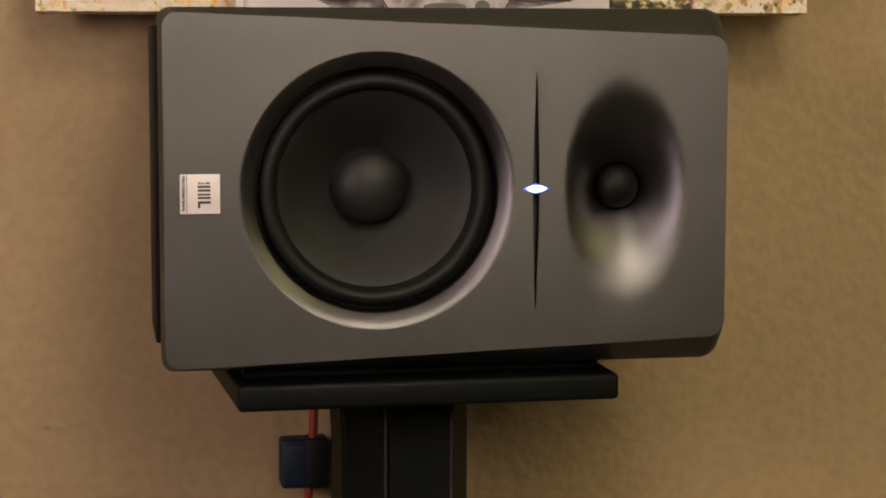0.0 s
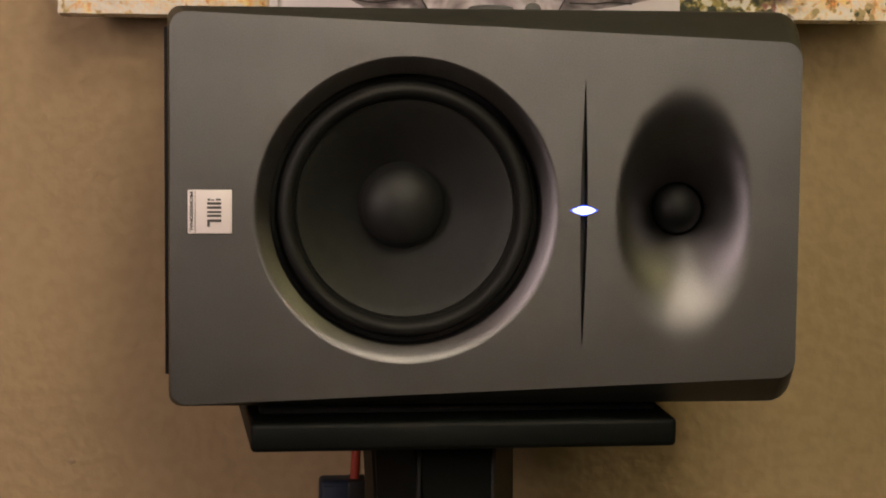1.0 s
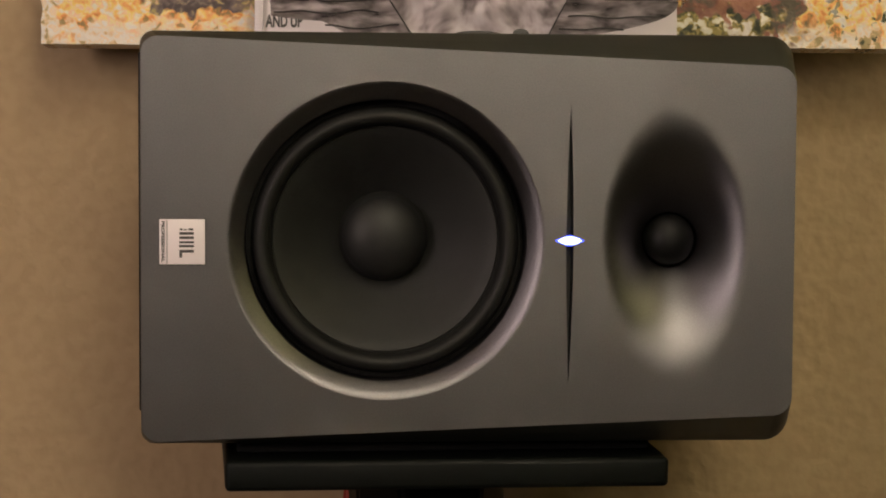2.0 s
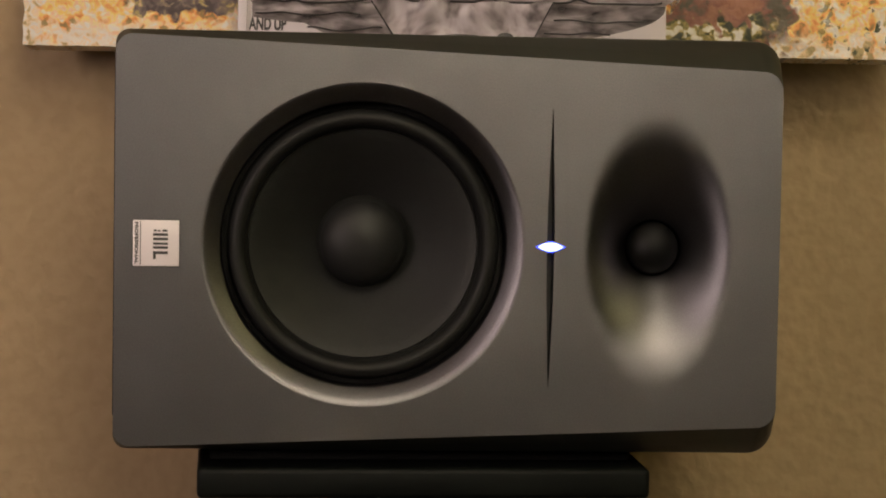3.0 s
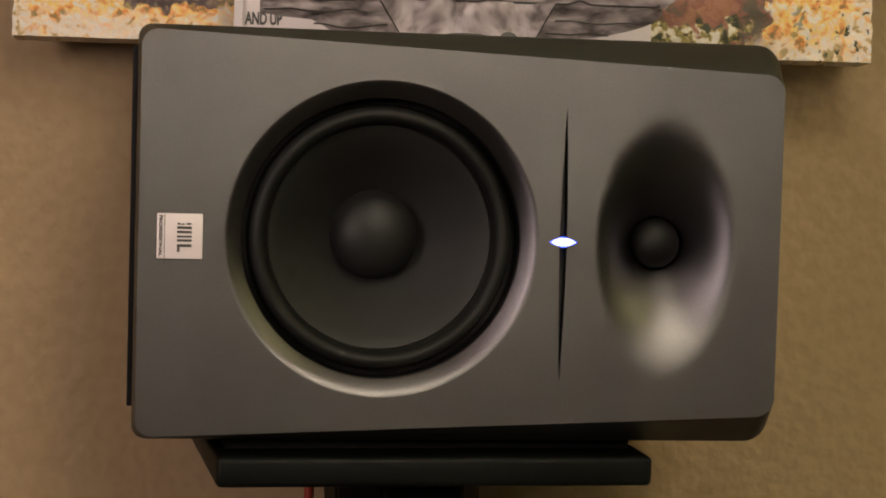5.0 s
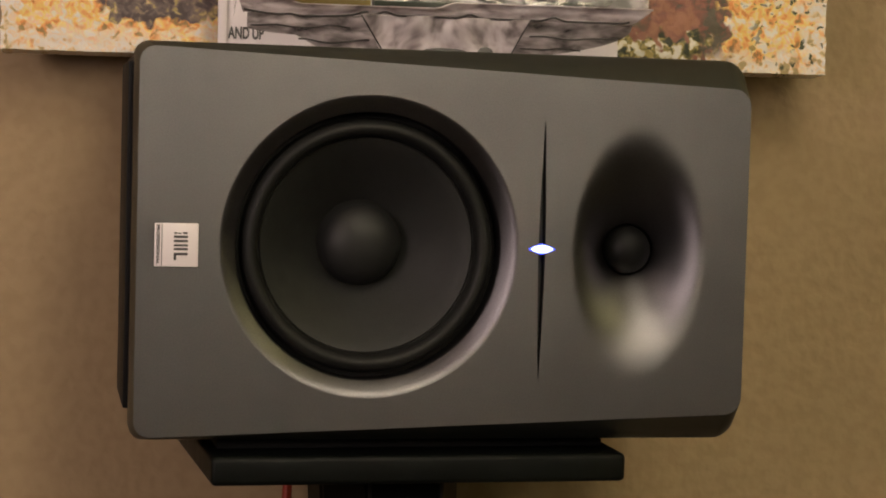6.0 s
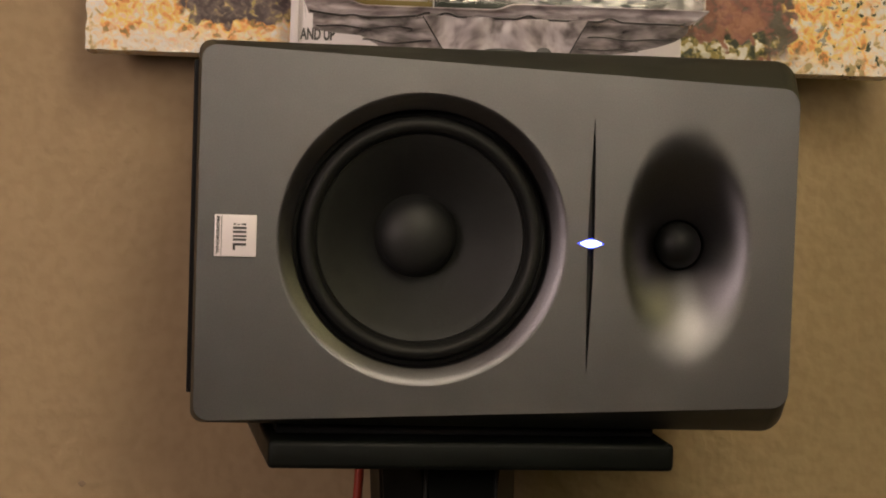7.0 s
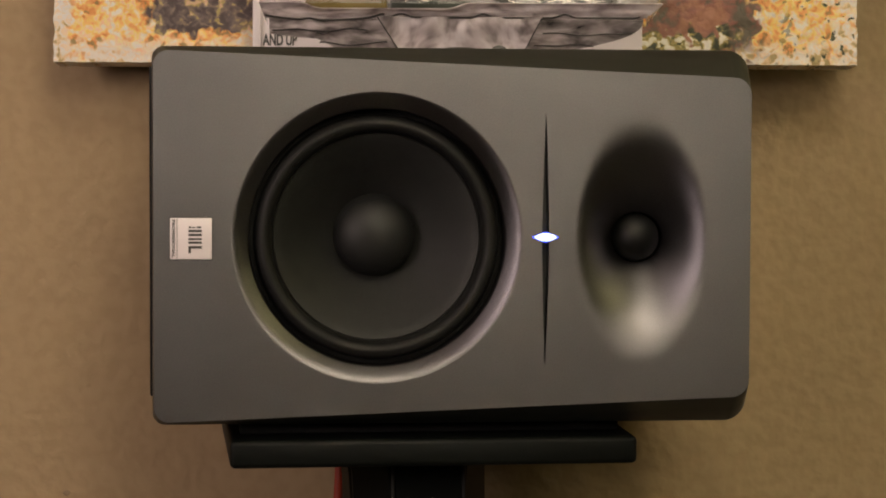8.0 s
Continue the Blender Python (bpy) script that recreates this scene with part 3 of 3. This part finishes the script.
lathe(bm, TWEETER_X, TWEETER_Z, [(0.0182, 0.0325), (0.0178, 0.0410), (0.0172, 0.0410)] + [(0.0168 * math.cos(a), 0.0365 - 0.0150 * math.sin(a)) for a in [math.pi / 2 * k / 10 for k in range(10)]], 64, True)
part("tweeter_dome", bm, DOME, speaker, "small black tweeter dome", 50)

# woofer
bm = bmesh.new()
lathe(bm, WX, WZ, [(0.1004, 0.0), (0.0996, 0.00012), (0.0986, 0.0004), (0.0976, 0.0009), (0.0965, 0.0015), (0.0953, 0.0024), (0.0940, 0.0035), (0.0897, 0.0073), (0.0890, 0.0082), (0.0886, 0.0100), (0.0886, 0.024)], SEG)
part("trim_ring", bm, BAFFLE, speaker, "bevelled satin grey ring round the woofer", 40)
bm = bmesh.new()
prof = [(0.0887, 0.0225), (0.0856, 0.0215), (0.0846, 0.0190)] + [(0.0786 + 0.0057 * math.cos(a), 0.0165 - 0.0085 * math.sin(a)) for a in [math.pi * k / 14 for k in range(15)]] + [(0.0722, 0.0172)]
lathe(bm, WX, WZ, prof, SEG)
part("surround", bm, RUBBER, speaker, "black rubber half-roll surround", 50)
bm = bmesh.new()
lathe(bm, WX, WZ, [(0.0732, 0.0172), (0.0724, 0.0186), (0.0712, 0.0178)] + [(0.0712 - (0.0712 - 0.031) * s, 0.0172 + 0.034 * (s ** 1.1)) for s in [k / 12 for k in range(1, 13)]] + [(0.0275, 0.055)], SEG, True)
part("cone", bm, CONE, speaker, "black woofer cone, lightly dusty", 40)
bm = bmesh.new()
lathe(bm, WX, WZ, [(0.0295, 0.0530), (0.0275, 0.0490)] + [(0.0268 * math.cos(a), 0.0470 - 0.0165 * math.sin(a)) for a in [math.pi / 2 * k / 14 for k in range(1, 14)]], 96, True)
part("dust_cap", bm, CAP, speaker, "domed black dust cap", 50)

# cabinet behind the front, with a proud end panel
CAB_TOP = 1.1790
bm = bmesh.new()
cab = quad(-0.206, 0.205, (0.0, CAB_TOP - BASE), (0.0, CAB_TOP - BASE), 0.012, 0.012)
loft(bm, [at_depth(cab, 0.048), at_depth(cab, 0.262), at_depth(blend(cab, shy, 0.5), 0.266)], False, True)
part("cabinet", bm, CABINET, speaker, "black wrapped wooden cabinet")
bm = box(bmesh.new(), -0.2118, -0.2055, 0.046, 0.148, 0.936 - BASE, 1.168 - BASE, 0.001)
part("end_panel", bm, CABINET, speaker)

# power light across the slot
def lens(bm, cx, cz, a, b, y, bulge, n=20, power=2.0):
    rim = []
    for k in range(2 * n):
        s = -1 + 2 * (k if k <= n else 2 * n - k) / n
        h = b * (1 - abs(s) ** power)
        rim.append((cx + a * s, cz + (h if k <= n else -h)))
    loops = [[(cx + (x - cx) * f, y - bulge * g, cz + (z - cz) * f) for x, z in rim] for f, g in ((1.0, 0.0), (0.8, 0.7), (0.4, 1.0))]
    loft(bm, loops, True, True)
    return bm


led = part("power_light", lens(bmesh.new(), SLIT_X, 1.0500 - BASE, 0.0108, 0.0035, 0.0005, 0.0012, 20, 1.7), LED_BLUE, speaker, "glowing blue lens-shaped power light", 60)
part("led_core", lens(bmesh.new(), SLIT_X, 1.0500 - BASE, 0.0078, 0.0026, -0.0006, 0.0014, 20, 2.2), LED_WHITE, led, "bright white-blue centre", 60)

# badge: pale square with plain marks
BX0, BX1, BZ0, BZ1 = -0.1952, -0.1668, 1.0348 - BASE, 1.0632 - BASE
badge = part("badge", box(bmesh.new(), BX0, BX1, -0.0012, 0.001, BZ0, BZ1, 0.0006), BADGE, speaker, "pale silver square badge with dark marks")
for x0, x1, z0, z1 in ((BX0 - 0.0004, BX1 + 0.0004, BZ0 - 0.0004, BZ0), (BX0 - 0.0004, BX1 + 0.0004, BZ1, BZ1 + 0.0004), (BX0 - 0.0004, BX0, BZ0, BZ1), (BX1, BX1 + 0.0004, BZ0, BZ1)):
    part("edge_line", box(bmesh.new(), x0, x1, -0.0008, 0.0005, z0, z1), INK, badge, "", None)
part("rule", box(bmesh.new(), BX0 + 0.0046, BX0 + 0.0050, -0.0015, -0.0005, BZ0 + 0.0006, BZ1 - 0.0006), INK, badge, "", None)
for za, zb, xa, xb in ((0.0187, 0.0203, 0.0125, 0.0215), (0.0160, 0.0176, 0.0125, 0.0215), (0.0133, 0.0146, 0.0125, 0.0215), (0.0108, 0.0123, 0.0125, 0.0215), (0.0075, 0.0092, 0.0125, 0.0215), (0.0044, 0.0075, 0.0125, 0.0142),
                       (0.0214, 0.0226, 0.0182, 0.0212), (0.0214, 0.0226, 0.0128, 0.0145), (0.0214, 0.0222, 0.0152, 0.0170)):
    part("mark", box(bmesh.new(), BX0 + xa, BX0 + xb, -0.0015, -0.0005, BZ0 + za, BZ0 + zb), INK, badge, "", None)

lettering("word", "PROFESSIONAL", 0.0028, 0.00010, pose(BX0 + 0.0014, -0.0014, BZ1 - 0.0012, 90, 90, 0) @ Matrix.Diagonal((1.34, 1, 1, 1)), INK, badge, "tiny dark word PROFESSIONAL")

# ---------------------------------------------------------------- painting, standing on the loudspeaker against the wall
TOP = CAB_TOP
LEAN = math.degrees(math.atan2(0.030, 0.47))
painting = thing("painting", ROOM @ pose(0, 0.230, TOP + 0.0004, -LEAN, 0, 0), "unframed canvas with thick autumn-coloured paint strokes", "painting")
bm = bmesh.new()
PX0, PX1, PH, PD = -0.314, 0.328, 0.47, 0.034
nx, nz = 260, 120


def knob(x, z):
    return 0.0011 * noise.noise(Vector((x * 95, z * 95, 1.7))) + 0.0007 * noise.noise(Vector((x * 230, z * 230, 5.1)))


def paint_at(u, w):
    x, z = PX0 + (PX1 - PX0) * u, PH * w ** 1.6
    edge = min(u, 1 - u) * (PX1 - PX0)
    dx = 0.0012 * noise.noise(Vector((0.3, z * 160, 8.0))) if edge < 0.004 else 0.0
    dz = 0.0011 * noise.noise(Vector((x * 140, 0.2, 3.0))) if w < 0.03 else 0.0
    return Vector((x + dx, -0.001 - knob(x, z), z + abs(dz)))


grid = [[bm.verts.new(paint_at(i / nx, j / nz)) for i in range(nx + 1)] for j in range(nz + 1)]
for j in range(nz):
    for i in range(nx):
        bm.faces.new((grid[j][i], grid[j][i + 1], grid[j + 1][i + 1], grid[j + 1][i]))
rim = grid[0] + [grid[j][nx] for j in range(1, nz + 1)] + grid[nz][-2::-1] + [grid[j][0] for j in range(nz - 1, 0, -1)]
back = [bm.verts.new((v.co.x, PD, max(v.co.z, 0.0))) for v in rim]
for i in range(len(rim)):
    j = (i + 1) % len(rim)
    bm.faces.new((rim[i], rim[j], back[j], back[i]))
part("canvas", bm, PAINTING, painting, "stretched canvas with impasto paint", 50)
for x0, x1, z0, z1 in ((PX0 + 0.004, PX1 - 0.004, 0.003, 0.04), (PX0 + 0.004, PX1 - 0.004, PH - 0.04, PH - 0.003), (PX0 + 0.004, PX0 + 0.04, 0.042, PH - 0.042), (PX1 - 0.04, PX1 - 0.004, 0.042, PH - 0.042)):
    part("stretcher_bar", box(bmesh.new(), x0, x1, 0.014, PD - 0.001, z0, z1), CANVAS_BACK, painting, "", None)

# ---------------------------------------------------------------- blister pack, leaning on the painting
CX0, CX1, CH = -0.1525, 0.1500, 0.27
PACK_LEAN = 6.0
pack = thing("blister_pack", ROOM @ pose(0, 0.186, TOP + 0.001, -PACK_LEAN, 0, 0), "clear plastic blister pack on a printed white card", "toy package")
part("card", box(bmesh.new(), CX0, CX1, 0.0, 0.0012, 0.0, CH, 0.0004), WHITE_CARD, pack, "white backing card")
part("print", box(bmesh.new(), CX0 + 0.042, CX1 - 0.018, -0.0010, -0.0002, 0.040, CH - 0.03), PRINT, pack, "grey printed picture with a pale middle", None)
part("card_fold", box(bmesh.new(), CX0 - 0.0005, CX0 + 0.006, -0.004, -0.0002, 0.0, CH, 0.001), WHITE_CARD, pack)

lettering("age_note", "AND UP", 0.0122, 0.0004, pose(CX0 + 0.0075, -0.0006, 0.0115, 90, 0, 0) @ Matrix.Diagonal((0.58, 1, 1, 1)), BLACK_INK, pack, "small black printed words AND UP")

# the bubble: a clear window over a ledge, below it two ridged feet and a flap between them, all clear plastic; their
# dark and pale tones are painted folds and glints
BF = -0.100            # how far the window stands out from the card
LEDGE, LIP = 0.0167, 0.0267


def lip_height(x):
    dip = max(0.0, 1 - abs(x + 0.050) / 0.062)
    s = min(1.0, dip * 4)
    return LIP - 0.0044 * s * s * (3 - 2 * s)


def skin(name, left, right, z0, z1, depth, relief, mat, label, nu=120, nv=24):
    """A moulded wall between two curved sides, from z0 up to z1(x)."""
    bm = bmesh.new()
    grid = []
    for j in range(nv + 1):
        w = j / nv
        row = []
        for i in range(nu + 1):
            x = left(w) + (right(w) - left(w)) * i / nu
            row.append(bm.verts.new((x, depth(w) + relief(x, w), z0 + (z1(x) - z0) * w)))
        grid.append(row)
    for a, b in zip(grid, grid[1:]):
        for i in range(nu):
            bm.faces.new((a[i], a[i + 1], b[i + 1], b[i]))
    ob = part(name, bm, mat, pack, label, 60)
    ob.modifiers.new("wall", "SOLIDIFY").thickness = 0.0005
    ob.visible_shadow = False
    return ob


def folds(x, w, k, amp):
    return amp * (math.sin(6.283 * (k * w + 0.25 * math.sin(x * 48 + 1.0))) + 1.2 * noise.noise(Vector((x * 40, w * 3.0, k))))


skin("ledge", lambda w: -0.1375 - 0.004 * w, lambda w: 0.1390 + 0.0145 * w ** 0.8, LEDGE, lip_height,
     lambda w: BF + 0.007 * (1 - w), lambda x, w: folds(x, w, 1.6, 0.0004), TRAY_PALE, "clear ridged plastic ledge with its pale sheen put into the colour")
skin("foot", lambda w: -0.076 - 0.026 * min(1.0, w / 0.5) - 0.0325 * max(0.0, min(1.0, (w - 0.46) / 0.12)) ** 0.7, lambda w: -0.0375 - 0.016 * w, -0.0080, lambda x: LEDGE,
     lambda w: BF + 0.007 + 0.018 * (1 - w), lambda x, w: folds(x, w, 2.3, 0.0010), TRAY_DARK, "clear ridged plastic foot with dark folds put into the colour")
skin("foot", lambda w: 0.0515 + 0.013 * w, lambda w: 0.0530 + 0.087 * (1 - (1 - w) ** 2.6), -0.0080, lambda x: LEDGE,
     lambda w: BF + 0.007 + 0.018 * (1 - w), lambda x, w: folds(x, w, 1.9, 0.0010), TRAY_DARK, "clear ridged plastic foot with dark folds put into the colour")
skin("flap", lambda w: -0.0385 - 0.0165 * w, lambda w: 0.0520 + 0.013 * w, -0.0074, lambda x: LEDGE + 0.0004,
     lambda w: BF + 0.003 + 0.009 * (1 - w), lambda x, w: 0.0016 * math.sin(x * 170 + 2.0 * math.sin(w * 3)) + folds(x, w, 0.8, 0.0010), TRAY_BRIGHT, "clear crumpled plastic flap with glints put into the colour")


def bump_line(x, every, high):
    return high * max(0.0, math.cos(x * every)) ** 6


def rib(pts, r, label):
    bm = bmesh.new()
    tube(bm, pts, r, 8)
    part("rib", bm, RIB_DARK, pack, label, 60)


rib([(x, BF + 0.0035, LEDGE + 0.0003 + bump_line(x - 0.022, 105, 0.0026)) for x in [-0.050 + 0.187 * k / 90 for k in range(91)]], 0.0008, "dark wavy moulded rib")
rib([(x, BF + 0.0030, LEDGE + 0.0014 - 0.0036 * math.sin(max(0.0, min(1.0, (x + 0.137) / 0.085)) * 3.1415) ** 0.8 + bump_line(x + 0.105, 120, 0.0012)) for x in [-0.137 + 0.087 * k / 50 for k in range(51)]], 0.0008, "dark wavy moulded rib")
rib([(-0.0550 + 0.0165 * s, BF + 0.002 + 0.009 * s, LEDGE - 0.0245 * s) for s in [k / 12 for k in range(13)]], 0.00055, "dark slanting rib")
rib([(0.0650 - 0.0130 * s, BF + 0.002 + 0.009 * s, LEDGE - 0.0245 * s) for s in [k / 12 for k in range(13)]], 0.0005, "dark slanting rib")
for x0, x1, w, swing in ((-0.132, -0.062, 0.66, 0.0011), (-0.098, -0.048, 0.30, 0.0014), (0.066, 0.128, 0.58, 0.0012), (0.060, 0.104, 0.28, 0.0010)):
    rib([(x, BF + 0.004 + 0.018 * (1 - w), -0.008 + (LEDGE + 0.008) * w + swing * (noise.noise(Vector((x * 60, w * 9, 4.0))) + 0.7 * math.sin(x * 130 + w * 7))) for x in [x0 + (x1 - x0) * k / 40 for k in range(41)]], 0.0006, "thin dark moulded rib")
for cx, half, high in ((0.034, 0.0056, 0.0048), (0.005, 0.0160, 0.0032)):
    bm = bmesh.new()
    arch = [(cx + half * math.cos(math.pi * k / 16), -0.0092 + 0.0020 + high * math.sin(math.pi * k / 16) ** 0.7) for k in range(17)] + [(cx - half, -0.0092), (cx + half, -0.0092)]
    loft(bm, [[(x, BF + 0.0085 + d, z) for x, z in arch] for d in (0.0, 0.0012)], True, True)
    part("notch", bm, RIB_DARK, pack, "dark arched notch", 40)
bm = bmesh.new()
tube(bm, [(x, BF - 0.001, lip_height(x)) for x in [-0.1415 + 0.2945 * k / 60 for k in range(61)]], 0.0007, 8)
part("lip", bm, TRAY_PALE, pack, "clear moulded lip with a painted pale sheen", 60)

# clear window, with rounded upright corners
WX0, WX1 = -0.1415, 0.1530
bm = bmesh.new()
plan = [(WX0, -0.0015), (WX0, BF + 0.012)] + [(WX0 + 0.012 - 0.012 * math.cos(a), BF + 0.012 - 0.012 * math.sin(a)) for a in [math.pi / 2 * k / 6 for k in range(1, 7)]]
plan += [(WX1 - 0.012 + 0.012 * math.sin(a), BF + 0.012 - 0.012 * math.cos(a)) for a in [math.pi / 2 * k / 6 for k in range(7)]] + [(WX1, -0.0015)]
lines = [[bm.verts.new((px, py, z if z > LIP else lip_height(px))) for px, py in plan] for z in (LIP, 0.12, 0.20, 0.232)]
for a, b in zip(lines, lines[1:]):
    for i in range(len(plan) - 1):
        bm.faces.new((a[i], a[i + 1], b[i + 1], b[i]))
bm.faces.new(lines[-1])
part("bubble", bm, BLISTER, pack, "clear plastic bubble", 60).visible_shadow = False
bm = box(bmesh.new(), 0.030, WX1 - 0.012, BF + 0.006, BF + 0.030, LIP + 0.0005, LIP + 0.0105, 0.002)
part("toy_block", bm, TOY_GREEN, pack, "dark green toy behind the plastic")
bm = box(bmesh.new(), -0.108, -0.048, BF + 0.006, BF + 0.024, 0.0217, LIP + 0.0095, 0.002)
part("toy_strip", bm, TOY_YELLOW, pack, "mustard yellow toy part")
bm = box(bmesh.new(), -0.046, 0.026, BF + 0.008, BF + 0.026, 0.0217, LIP + 0.0100, 0.002)
part("toy_block", bm, TOY_GREEN, pack, "dark green toy behind the plastic")

# ---------------------------------------------------------------- red cable with a blue plug behind the stand
cable = thing("cable", pose(-0.078, 0.282, 0.7935), "red cable with a dark blue plug hanging behind the stand", "cable")
bm = bmesh.new()
line = [(0.008 * math.sin(k * 0.33), 0.006 * math.cos(k * 0.4), 0.235 - 0.03 * k) for k in range(34)]
line = [(x if z > -0.75 else x - 0.03 * (k - 32), y, max(z, -0.789)) for k, (x, y, z) in enumerate(line)]
tube(bm, line, 0.0038)
part("cord", bm, RED_CABLE, cable, "red sheath")
bm = box(bmesh.new(), -0.0225, 0.0185, -0.014, 0.012, -0.0215, 0.0215, 0.004, 3)
box(bm, -0.0205, 0.0165, -0.0153, 0.0100, -0.0175, 0.0175, 0.002, 2)
part("plug", bm, BLUE_PLUG, cable, "dark navy blue plug")
part("clip", box(bmesh.new(), -0.001, 0.0187, -0.0162, 0.0122, -0.0217, 0.0217, 0.003, 2), RUBBER, cable, "black rubber clip")

# a small scuff on the wall
scuff = new("wall_scuff", mesh_of("wall_scuff", lens(bmesh.new(), 0, 0, 0.0035, 0.0026, 0.0, 0.0005), worn("scuff_grey", (0.28, 0.20, 0.125), (0.32, 0.23, 0.145), 0.8), 60))
scuff.matrix_world = ROOM @ pose(-0.318, WALL_Y, 0.822)
tagged(scuff, "small dark scuff on the beige wall", "mark", "", "structure")
